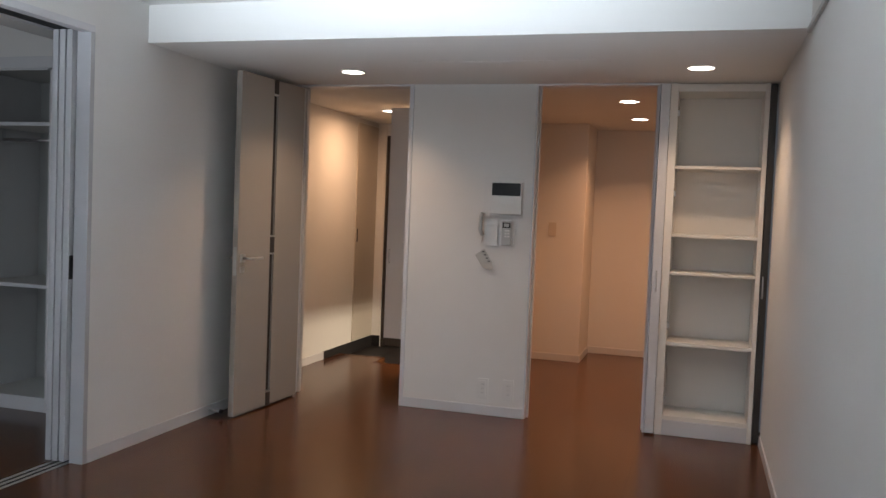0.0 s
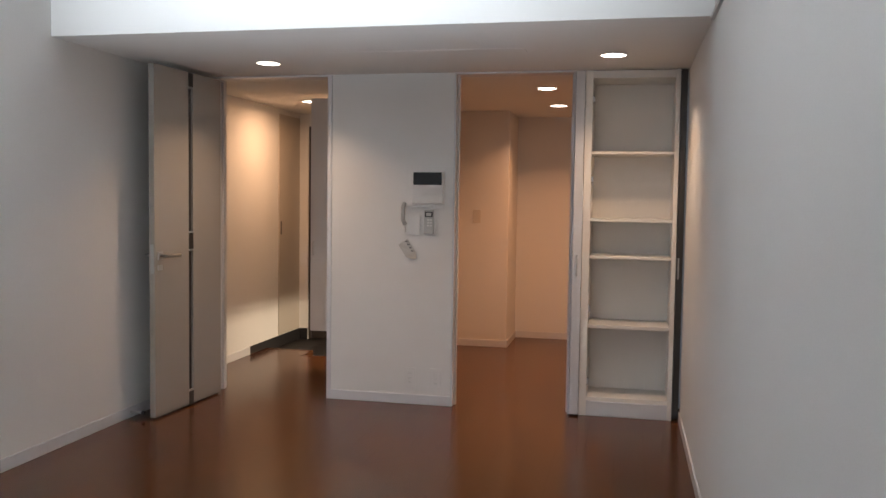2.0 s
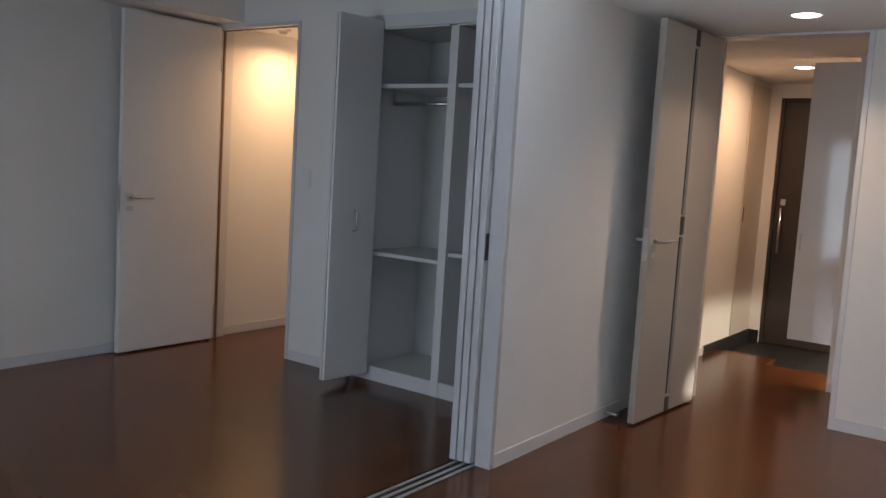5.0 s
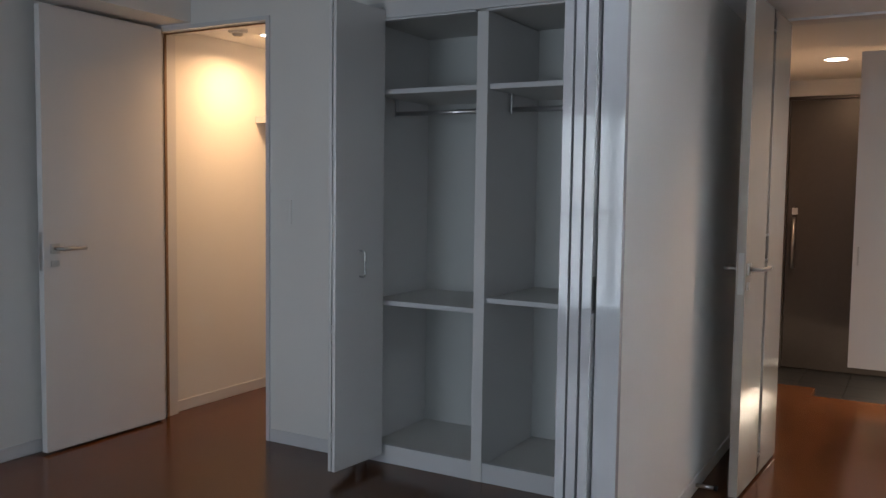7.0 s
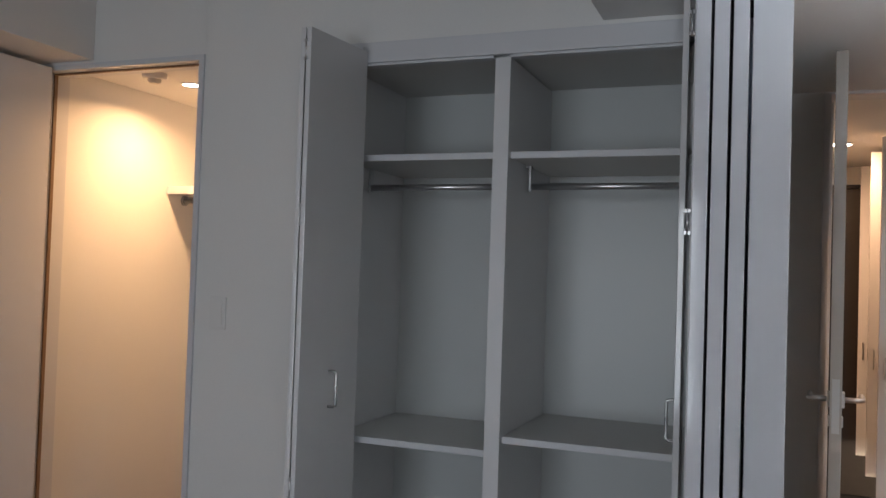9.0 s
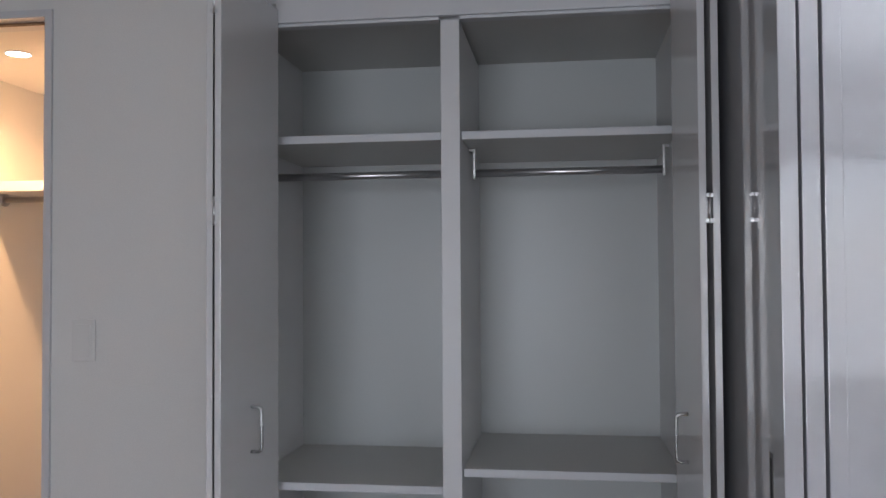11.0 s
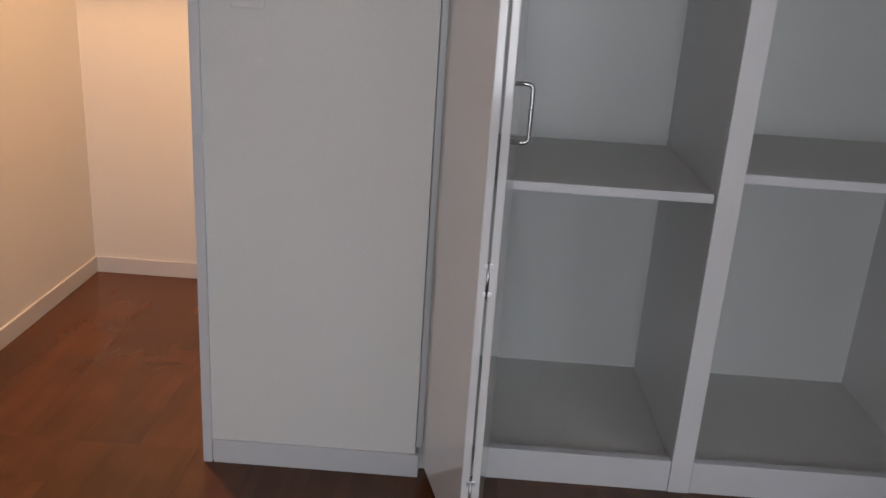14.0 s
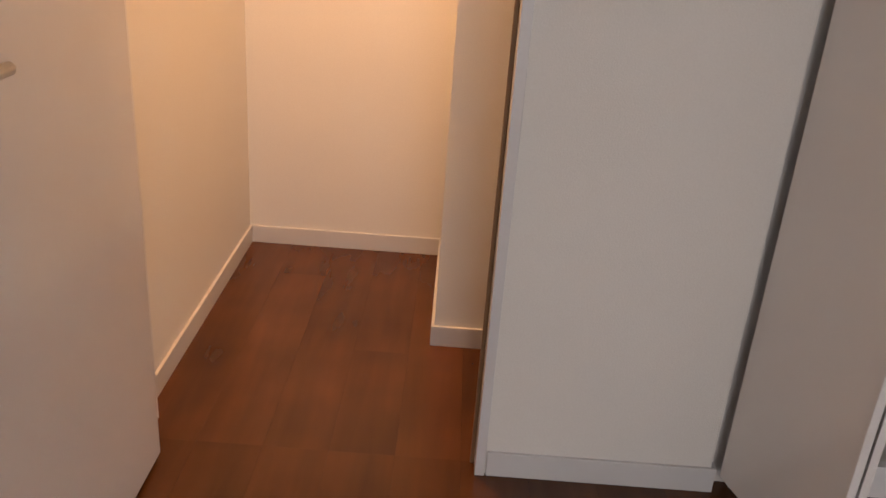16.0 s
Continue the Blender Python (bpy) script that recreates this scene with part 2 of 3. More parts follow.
# kitchen
S("wall_kitchen_block", (0.15, 2.26, 0), (0.872, 2.95, 2.105), PAPER, 0.006, label="warm-lit white papered kitchen wall")
S("wall_kitchen_north", (0.872, 2.86, 0), (2.35, 2.95, 2.105), PAPER)
S("wall_kitchen_east", (2.24, 0.36, 0), (2.35, 2.86, 2.105), PAPER)
S("wall_behind_shelves", (1.58, 0.33, 0), (2.35, 0.36, 2.105), PAPER)
# bedroom
S("wall_bedroom_west", (-3.87, -6.3, 0), (-3.762, 0.26, 2.5), PAPER, label="white papered side wall of the bedroom")
S("wall_bedroom_pier", (-2.955, -1.157, 0), (-2.452, -1.05, 2.42), PAPER, 0.002, "white papered wall section beside the closet")
S("wall_bedroom_over_door", (-3.762, -1.157, 2.104), (-2.952, -1.05, 2.42), PAPER)
S("wall_bedroom_over_closet", (-2.452, -1.157, 2.10), (-1.05, -1.05, 2.42), PAPER)
S("wall_bedroom_slip", (-3.762, -1.157, 0), (-3.745, -1.05, 2.104), PAPER)
S("wall_closet_filler", (-2.452, -1.125, 0), (-2.402, -1.05, 2.10), LAMINATE, 0.002)
S("wall_closet_filler_b", (-1.173, -1.125, 0), (-1.05, -1.05, 2.10), LAMINATE, 0.002)
S("wall_closet_back", (-2.45, -0.575, 0), (-1.0, -0.50, 2.42), PAPER)
S("ceiling_bedroom", (-3.762, -6.3, 2.42), (-1.05, -1.05, 2.52), CEIL, label="white papered bedroom ceiling")
S("beam_bedroom_west", (-3.762, -6.3, 2.115), (-3.485, -1.157, 2.42), CEIL, 0.002, "white boxed beam along the bedroom wall")
S("beam_bedroom_east", (-1.475, -6.3, 2.115), (-1.05, -1.157, 2.42), CEIL, 0.002, "white boxed beam over the sliding doors")
S("wall_south_bedroom", (-3.87, -6.4, 0), (-3.25, -6.3, 2.5), PAPER)
S("wall_south_bedroom_b", (-1.55, -6.4, 0), (-1.05, -6.3, 2.5), PAPER)
S("wall_south_bedroom_low", (-3.25, -6.4, 0), (-1.55, -6.3, 0.35), PAPER)
S("wall_south_bedroom_top", (-3.25, -6.4, 2.05), (-1.55, -6.3, 2.5), PAPER)
# small room behind the bedroom
S("wall_nook_north", (-3.762, 0.03, 0), (-3.09, 0.26, 2.13), PAPER, label="warm-lit white papered end wall of the small room")
S("wall_nook_block", (-3.09, -0.60, 0), (-2.45, 0.26, 2.13), PAPER, 0.002)
S("ceiling_nook", (-3.762, -1.05, 2.13), (-2.35, 0.26, 2.22), CEIL)
S("wall_nook_east", (-2.45, -1.05, 0), (-2.40, -0.44, 2.13), PAPER)


def skirting(name, lo, hi, mat=TRIM):
    return tagged(box(name, lo, hi, mat, None, 0.002), kind="structure")


H, T = 0.062, 0.009
for lo, hi in (
    ((2.243 - T, -6.3, 0), (2.243, -0.02, H)), ((-0.948, -1.838, 0), (-0.948 + T, 0.0, H)), ((0.03, -T, 0), (0.832, 0, H)),
    ((0.832, 0.0, 0), (0.832 + T, 0.12, H)), ((-1.155, 0.10, 0), (-1.155 + T, 1.30, H)), ((-0.20, 0.88 - T, 0), (0.05, 0.88, H)),
    ((0.15, 2.26 - T, 0), (0.872 + T, 2.26, H)), ((0.872, 2.26, 0), (0.872 + T, 2.86 - T, H)), ((0.872, 2.86 - T, 0), (2.24, 2.86, H)),
    ((-3.762, -6.3, 0), (-3.762 + T, -1.17, H)), ((-2.949, -1.157 - T, 0), (-2.452 + T, -1.157, H)), ((-2.452, -1.157, 0), (-2.452 + T, -1.126, H)),
    ((-3.762, -1.05, 0), (-3.762 + T, 0.03, H)), ((-3.762 + T, 0.03 - T, 0), (-3.09 - T, 0.03, H)), ((-3.09 - T, -0.60, 0), (-3.09, 0.03, H)),
    ((-3.09 - T, -0.60 - T, 0), (-2.45, -0.60, H)), ((-2.94, -1.05, 0), (-2.45, -1.05 + T, H)),
):
    skirting("baseboard", lo, hi)
skirting("dark_baseboard", (-1.155, 1.30, -0.04), (-1.155 + T, 2.40 - T, 0.065), TILE)
skirting("dark_baseboard", (-1.155, 2.40 - T, -0.04), (-1.068, 2.3995, 0.065), TILE)


def casing(name, x0, x1, y0, y1, top, w=0.028, proud=0.006, label="", bead=True, head=None):
    """A door lining: two jambs and a head, wall-deep, standing a little proud of the wall, with a stop bead."""
    rows = [((x0, y0 - proud, 0), (x0 + w, y1 + proud, top)), ((x1 - w, y0 - proud, 0), (x1, y1 + proud, top)), ((x0 + w, y0 - proud, top - (head or w)), (x1 - w, y1 + proud, top))]
    mid = (y0 + y1) / 2
    if bead:
        rows += [((x0 + w, mid, 0), (x0 + w + 0.012, mid + 0.03, top - w)), ((x1 - w - 0.012, mid, 0), (x1 - w, mid + 0.03, top - w))]
    ob = boxes(name, rows, TRIM, None, 0.0015)
    return tagged(ob, label, kind="structure")


casing("door_frame_hall", -0.80, 0.03, 0.0, 0.12, 2.105, head=0.012, label="white door frame between living room and hall")
casing("door_frame_kitchen", 0.833, 1.582, 0.0, 0.10, 2.105, w=0.012, label="slim white frame of the kitchen opening")
casing("door_frame_bedroom", -3.745, -2.952, -1.157, -1.05, 2.104, w=0.022, proud=0.010, bead=False, label="white door frame between bedroom and small room")
tagged(boxes("door_seal", [((-3.7228, -1.125, 0.0), (-3.716, -1.108, 2.082)), ((-2.984, -1.125, 0.0), (-2.9745, -1.118, 2.082)), ((-3.7158, -1.125, 2.0755), (-2.9845, -1.108, 2.0818))], GASKET, None, 0.002), "brown rubber seal round the bedroom door frame", kind="structure")
box("strike_plate", (-2.9705, -1.115, 0.90), (-2.9685, -1.090, 1.06), STEEL)["kind"] = "structure"

# sliding door opening
tagged(boxes("sliding_door_jamb", [((-1.020, -1.868, 0), (-0.942, -1.8385, 2.075))], PANEL, None, 0.002), "white end jamb of the sliding door opening", kind="structure")
tagged(boxes("sliding_door_head", [((-1.1515, -4.15, 2.075), (-1.1395, -1.170, 2.114)), ((-1.000, -4.15, 2.07), (-0.942, -1.8385, 2.1045))], TRIM, None, 0.002), kind="structure")
tagged(box("sliding_door_head_channel", (-1.1395, -4.15, 2.085), (-0.999, -1.17, 2.104), BLACK), kind="structure")
tagged(boxes("sliding_door_jamb_far", [((-1.1515, -4.18, 0), (-0.936, -4.15, 2.1045))], TRIM, None, 0.002), kind="structure")

# windows behind the walk
def window(name, x0, x1, z0, z1, leaves):
    w = tagged(new(name), "white-framed window letting daylight in", kind="structure")
    w.location = ((x0 + x1) / 2, -6.35, z0)
    o = Vector(w.location)
    rows = [((x0, -6.38, z0), (x0 + 0.05, -6.31, z1)), ((x1 - 0.05, -6.38, z0), (x1, -6.31, z1)), ((x0 + 0.05, -6.38, z0), (x1 - 0.05, -6.31, z0 + 0.05)), ((x0 + 0.05, -6.38, z1 - 0.05), (x1 - 0.05, -6.31, z1))]
    move = lambda rows: [(Vector(a) - o, Vector(b) - o) for a, b in rows]
    boxes("window_frame", move(rows), STEEL, w, 0.003)
    step = (x1 - x0) / leaves
    boxes("mullion", move([((x0 + k * step - 0.03, -6.30, z0), (x0 + k * step + 0.03, -6.17, z1)) for k in range(1, leaves)] + [((x0, -6.21, z0 + 0.42 * (z1 - z0)), (x1, -6.17, z0 + 0.42 * (z1 - z0) + 0.05))]), STEEL, w, 0.003)
    for k in range(leaves):
        p = box("pane", Vector((x0 + k * step + 0.05, -6.352, z0 + 0.05)) - o, Vector((x0 + (k + 1) * step - 0.03, -6.346, z1 - 0.05)) - o, GLASS, w)
        p.visible_shadow = False


window("window_1", -0.6, 1.9, 0.0, 2.1, 2)
window("window_2", -3.25, -1.55, 0.35, 2.05, 2)


# ---- things ----
def downlight(x, y, z, power, colour, r=0.066, group="ceiling downlights", spread=2.3):
    t = thing("downlight", (x, y, z), "round recessed ceiling downlight, lit, with a thin white rim", "ceiling light", group)
    bm = bmesh.new()
    for k in range(40):
        a0, a1 = 2 * math.pi * k / 40, 2 * math.pi * (k + 1) / 40
        prof = [(r * 1.14, -0.0005), (r * 1.13, -0.004), (r * 1.03, -0.005), (r, 0.0), (r * 0.93, 0.014)]
        for (ra, za), (rb, zb) in zip(prof, prof[1:]):
            bm.faces.new([bm.verts.new((c * math.cos(a), c * math.sin(a), zz)) for c, a, zz in ((ra, a0, za), (ra, a1, za), (rb, a1, zb), (rb, a0, zb))])
    bmesh.ops.remove_doubles(bm, verts=bm.verts, dist=1e-5)
    part("rim", bm, PLASTIC, t)
    bm = bmesh.new()
    disc(bm, (0, 0), r * 0.99, r * 0.99, -0.0035, -0.001)
    part("diffuser", bm, LIT, t)
    lamp("AREA", "downlight_lamp", pose(x, y, z - 0.012), power, colour, shape="DISK", size=2 * r, spread=spread)
    return t


downlight(-0.19, -0.50, 2.105, 5.0, SOFT, spread=2.05)
downlight(1.81, -0.52, 2.105, 5.0, SOFT, spread=2.05)
downlight(1.33, 0.80, 2.105, 9, AMBER, group="kitchen downlights")
downlight(1.33, 1.88, 2.105, 9, AMBER, group="kitchen downlights")
downlight(-0.66, 1.40, 2.105, 12, WARM, group="hall downlights", spread=3.0)
downlight(-3.42, -0.64, 2.13, 10.5, (1.0, 0.56, 0.255), r=0.04, group="small room downlights", spread=2.7)


def lever(parent, y, z, side, x):
    """A lever handle with rose and lock plate on one face of a door leaf that runs along y; side +1 or -1 along x."""
    bm = bmesh.new()
    add_box(bm, (x, y - 0.024, z - 0.024), (x + side * 0.008, y + 0.024, z + 0.024), 0.003)
    part("rose", bm, STEEL, parent, "steel square rose")
    bm = bmesh.new()
    tube(bm, [(x + side * 0.008, y, z), (x + side * 0.042, y, z), (x + side * 0.055, y + 0.003, z), (x + side * 0.060, y + 0.015, z), (x + side * 0.060, y + 0.128, z)], 0.0085)
    part("lever", bm, STEEL, parent, "brushed steel lever handle")
    bm = bmesh.new()
    add_box(bm, (x, y - 0.022, z - 0.085), (x + side * 0.004, y + 0.022, z - 0.055), 0.001)
    part("lock_plate", bm, STEEL, parent)


def living_door():
    t = thing("hall_door", (-0.742, -0.045, 0.0), "white laminate hall door standing open, dimmed to warm grey by painted shade, split by a slim smoked strip with dark blocks", "door")
    t.rotation_euler = (0, 0, radians(-3.2))
    x0, x1 = -0.018, 0.018
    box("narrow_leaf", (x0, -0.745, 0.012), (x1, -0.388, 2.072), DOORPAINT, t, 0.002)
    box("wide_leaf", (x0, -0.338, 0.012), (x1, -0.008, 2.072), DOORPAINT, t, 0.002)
    box("strip", (-0.005, -0.389, 0.10), (0.003, -0.337, 1.985), SMOKED, t, 0, "recessed smoked strip")
    for z0, z1 in ((0.012, 0.092), (0.985, 1.085), (1.985, 2.072)):
        box("block", (x0 + 0.003, -0.3875, z0), (x1 + 0.002, -0.3385, z1), SLATE, t, 0.002, "dark metal block")
    for z in (0.092, 0.975, 1.085, 1.975):
        box("bead", (x0 + 0.002, -0.3875, z), (x1 + 0.001, -0.3385, z + 0.01), STEEL, t, 0.001)
    lever(t, -0.695, 0.962, 1, x1)
    lever(t, -0.695, 0.962, -1, x0)
    box("latch_plate", (-0.011, -0.7465, 0.86), (0.011, -0.7449, 1.03), GREY, t)
    for z in (0.2, 1.0, 1.85):
        bm = bmesh.new()
        tube(bm, [(0.0, 0.001, z - 0.04), (0.0, 0.001, z + 0.04)], 0.006)
        part("hinge", bm, STEEL, t)


def bedroom_door():
    t = thing("bedroom_door", (-3.688, -1.172, 0.0), "plain white glossy bedroom door standing open against the side wall", "door")
    box("leaf", (-0.018, -0.722, 0.012), (0.018, -0.012, 2.090), GLOSS, t, 0.002)
    lever(t, -0.664, 0.972, 1, 0.018)
    box("latch_plate", (-0.011, -0.7235, 0.87), (0.011, -0.7219, 1.05), STEEL, t)
    for z in (0.2, 1.85):
        bm = bmesh.new()
        tube(bm, [(0.0, 0.003, z - 0.04), (0.0, 0.003, z + 0.04)], 0.006)
        part("hinge", bm, STEEL, t)


living_door()
bedroom_door()

# door stop on the floor
t = thing("door_stop", (-0.89, -0.78, 0.0), "small steel door stop with dark rubber end, by the baseboard", "door stop")
bm = bmesh.new()
tube(bm, [(-0.044, 0, 0.035), (0.03, 0, 0.035)], 0.008)
part("stem", bm, STEEL, t)
bm = bmesh.new()
tube(bm, [(0.03, 0, 0.035), (0.045, 0, 0.035)], 0.012)
part("buffer", bm, BLACK, t)

# three stacked sliding panels
for k, x in enumerate((-1.117, -1.080, -1.042)):
    t = thing("sliding_door", (x, -1.900 + 0.003 * k, 0.004), "tall white glossy sliding door pushed back into the stack beside the partition", "sliding door", "stacked sliding doors")
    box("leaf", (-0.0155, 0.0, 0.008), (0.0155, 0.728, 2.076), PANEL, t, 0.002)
    for side in (-1, 1):
        if (k == 0 and side == -1) or (k == 2 and side == 1):
            bm = bmesh.new()
            add_box(bm, (side * 0.0150, 0.080 if side < 0 else 0.006, 0.890), (side * 0.0163, 0.104 if side < 0 else 0.036, 1.005), 0.0005)
            p = part("finger_pull", bm, SLATE, t, "dark recessed finger pull")
            bm = bmesh.new()
            add_box(bm, (side * 0.0160, 0.086 if side < 0 else 0.012, 0.900), (side * 0.0168, 0.098 if side < 0 else 0.030, 0.995), 0.0003)
            part("pull_well", bm, BLACK, p)

# floor rails
rails = tagged(new("sliding_door_track"), "three slim metal floor rails set flush in the boards", kind="structure")
box("track_bed", (-1.126, -4.15, -0.009), (-1.010, -1.1755, -0.003), BLACK, rails)
for x in (-1.106, -1.067, -1.028):
    box("rail", (x - 0.0065, -4.15, -0.003), (x + 0.0065, -1.176, 0.0025), ALUMINIUM, rails, 0.0012)


def closet():
    o = Vector((-1.76, -1.13, 0.0))
    t = thing("closet", o, "open empty white built-in closet, two bays with shelves and rods", "closet")
    B = lambda name, lo, hi, mat, bevel=0.0, label="", parent=None: box(name, Vector(lo) - o, Vector(hi) - o, mat, parent or t, bevel, label)
    B("side_panel", (-2.400, -1.145, 0), (-2.380, -0.586, 2.09), LAMINATE, 0.002)
    B("side_panel", (-1.195, -1.145, 0), (-1.175, -0.586, 2.09), LAMINATE, 0.002)
    B("head", (-2.400, -1.166, 2.030), (-1.175, -1.1455, 2.10), TRIM, 0.003, "white head rail")
    B("door_track", (-2.3795, -1.160, 2.020), (-1.826, -1.125, 2.0295), TRIM, 0.002, "white door track")
    B("door_track", (-1.770, -1.160, 2.020), (-1.196, -1.125, 2.0295), TRIM, 0.002, "white door track")
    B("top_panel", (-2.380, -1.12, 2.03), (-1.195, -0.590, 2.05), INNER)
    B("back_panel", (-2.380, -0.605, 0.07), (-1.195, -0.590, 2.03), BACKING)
    B("divider", (-1.824, -1.145, 0.0), (-1.772, -0.605, 2.024), LAMINATE, 0.002)
    B("plinth", (-2.3795, -1.142, 0.0), (-1.825, -1.118, 0.085), TRIM, 0.002)
    B("plinth", (-1.771, -1.142, 0.0), (-1.1955, -1.118, 0.085), TRIM, 0.002)
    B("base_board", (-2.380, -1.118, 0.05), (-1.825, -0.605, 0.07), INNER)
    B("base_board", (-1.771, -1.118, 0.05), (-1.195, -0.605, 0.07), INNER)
    # added dark strips paint the shade in the groove behind each plinth
    for x0, x1 in ((-2.3795, -1.8255), (-1.7705, -1.1955)):
        B("groove_shade", (x0, -1.1175, 0.0705), (x1, -1.110, 0.0735), SLATE, 0.0005, "dark strip painting the shade in the groove behind the plinth")
    for x0, x1, z in ((-2.379, -1.825, 0.757), (-1.771, -1.196, 0.807), (-2.379, -1.825, 1.720), (-1.771, -1.196, 1.720)):
        deep = -1.115
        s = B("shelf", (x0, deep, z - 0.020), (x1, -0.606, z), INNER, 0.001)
        B("front_edge", (x0 + 0.001, deep - 0.012, z - 0.0215), (x1 - 0.001, deep - 0.0005, z + 0.001), TRIM, 0.003, "white rounded shelf edge", s)
    for x0, x1 in ((-2.379, -1.825), (-1.771, -1.196)):
        bm = bmesh.new()
        tube(bm, [Vector((x0 + 0.012, -0.93, 1.628)) - o, Vector((x1 - 0.012, -0.93, 1.628)) - o], 0.0115, 16)
        part("hanging_rod", bm, CHROME, t, "chrome hanging rod")
        for x, s in ((x0, 1), (x1, -1)):
            bm = bmesh.new()
            add_box(bm, Vector((x + s * 0.012, -0.944, 1.611)) - o, Vector((x + s * 0.020, -0.916, 1.699)) - o, 0.002)
            add_box(bm, Vector((x, -0.940, 1.6915)) - o, Vector((x + s * 0.020, -0.920, 1.6995)) - o, 0.001)
            part("rod_bracket", bm, CHROME, t, "polished rod bracket")


closet()


def bifold(x_jamb, s, group, outer, inner, hinges):
    """A folded pair of closet door leaves; s is +1 where the closet lies to +x of it; outer and inner give each leaf's x at its back and front."""
    y0, y1, z0, z1 = -1.1675, -1.490, 0.048, 2.066
    o = Vector((x_jamb, y0, 0.0))
    t = thing("folding_door", o, "white laminate folding closet door folded open beside the closet", "folding door", group)

    def leaf(name, xa, xb):
        bm = bmesh.new()
        w = 0.008
        add_box(bm, (-w, y1 - y0, z0), (w, -0.001, z1), 0.002)
        for v in bm.verts:
            k = v.co.y / (y1 - y0)
            v.co.x += (xa - x_jamb) * (1 - k) + (xb - x_jamb) * k
        return part(name, bm, GLOSS, t)

    leaf("outer_leaf", *outer)
    front = leaf("inner_leaf", *inner)
    ye, xm = y1 - y0, (outer[1] + inner[1]) / 2 - x_jamb
    for z in hinges:
        bm = bmesh.new()
        tube(bm, [(xm, ye + 0.002, z - 0.035), (xm, ye + 0.002, z + 0.035)], 0.004)
        for dz in (-0.028, 0.028):
            add_box(bm, (xm - 0.009, ye - 0.0015, z + dz - 0.005), (xm + 0.009, ye + 0.012, z + dz + 0.005), 0.001)
        add_box(bm, (xm - 0.0055, ye + 0.006, z - 0.022), (xm + 0.0055, ye + 0.014, z + 0.022), 0.001)
        part("hinge", bm, CHROME, t, "small chrome hinge")
    bm = bmesh.new()
    yh = -0.165
    k = yh / ye
    xf = inner[0] * (1 - k) + inner[1] * k + s * 0.008 - x_jamb
    bow(bm, (xf, yh, 0.885), (xf, yh, 0.998), (s * 0.028, 0, 0), 0.0045)
    part("handle", bm, STEEL, front, "steel bow handle")
    bm = bmesh.new()
    tube(bm, [(inner[0] - x_jamb, -0.015, z1), (inner[0] - x_jamb, -0.015, z1 + 0.012)], 0.005)
    part("pivot_pin", bm, STEEL, t)


bifold(-2.362, 1, "closet folding doors", (-2.428, -2.3330), (-2.281, -2.3125), (0.187, 0.655, 1.487, 1.996))
bifold(-1.178, -1, "closet folding doors", (-1.1640, -1.1650), (-1.2100, -1.1940), (0.175, 0.635, 1.475, 1.99))


def shelf_unit():
    o = Vector((1.90, 0.0, 0.0))
    t = thing("shelf_cabinet", o, "tall narrow white built-in cabinet standing open with empty shelves", "cabinet")
    B = lambda name, lo, hi, mat, bevel=0.0, label="", parent=None: box(name, Vector(lo) - o, Vector(hi) - o, mat, parent or t, bevel, label)
    B("side_panel", (1.641, -0.010, 0.0), (1.685, 0.325, 2.103), CABINET, 0.002)
    B("side_panel", (2.168, -0.010, 0.0), (2.194, 0.325, 2.103), CABINET, 0.002)
    B("back_panel", (1.685, 0.310, 0.0), (2.168, 0.325, 2.10), CABINET)
    B("top_rail", (1.685, 0.0, 2.055), (2.168, 0.31, 2.10), CABINET, 0.002)
    for z, th in ((1.618, 0.018), (1.212, 0.018), (0.985, 0.018), (0.563, 0.022), (0.115, 0.025)):
        shelf = B("shelf", (1.686, 0.010, z - th), (2.167, 0.309, z), CABINET, 0.002)
        for x, k in ((1.686, 1), (2.167, -1)):
            for y in (0.05, 0.27):
                B("shelf_pin", (x, y - 0.004, z - th - 0.006), (x + k * 0.008, y + 0.004, z - th - 0.0002), STEEL, 0.001, parent=shelf)
    B("kick_board", (1.685, -0.004, 0.0), (2.168, 0.02, 0.090), TRIM, 0.002)
    d1 = B("door", (1.586, -0.045, 0.012), (1.6395, 0.25, 2.096), TRIM, 0.002, "white door folded back beside the shelves")
    # right door stands in the shaded gap by the wall; dark colour paints that shade
    d2 = B("door", (2.198, -0.012, 0.012), (2.234, 0.25, 2.098), SLATE, 0.002, "open door, shade on its inner side put into a dark colour")
    for x, d in ((1.612, d1), (2.206, d2)):
        bm = bmesh.new()
        bow(bm, Vector((x, -0.044, 0.865)) - o, Vector((x, -0.044, 0.985)) - o, (0, -0.022, 0), 0.0045)
        part("handle", bm, STEEL, d, "steel bow handle")
    for z in (0.21, 0.66, 1.45, 1.93):
        B("hinge", (1.685, 0.012, z - 0.018), (1.697, 0.05, z + 0.018), STEEL, 0.002)


shelf_unit()


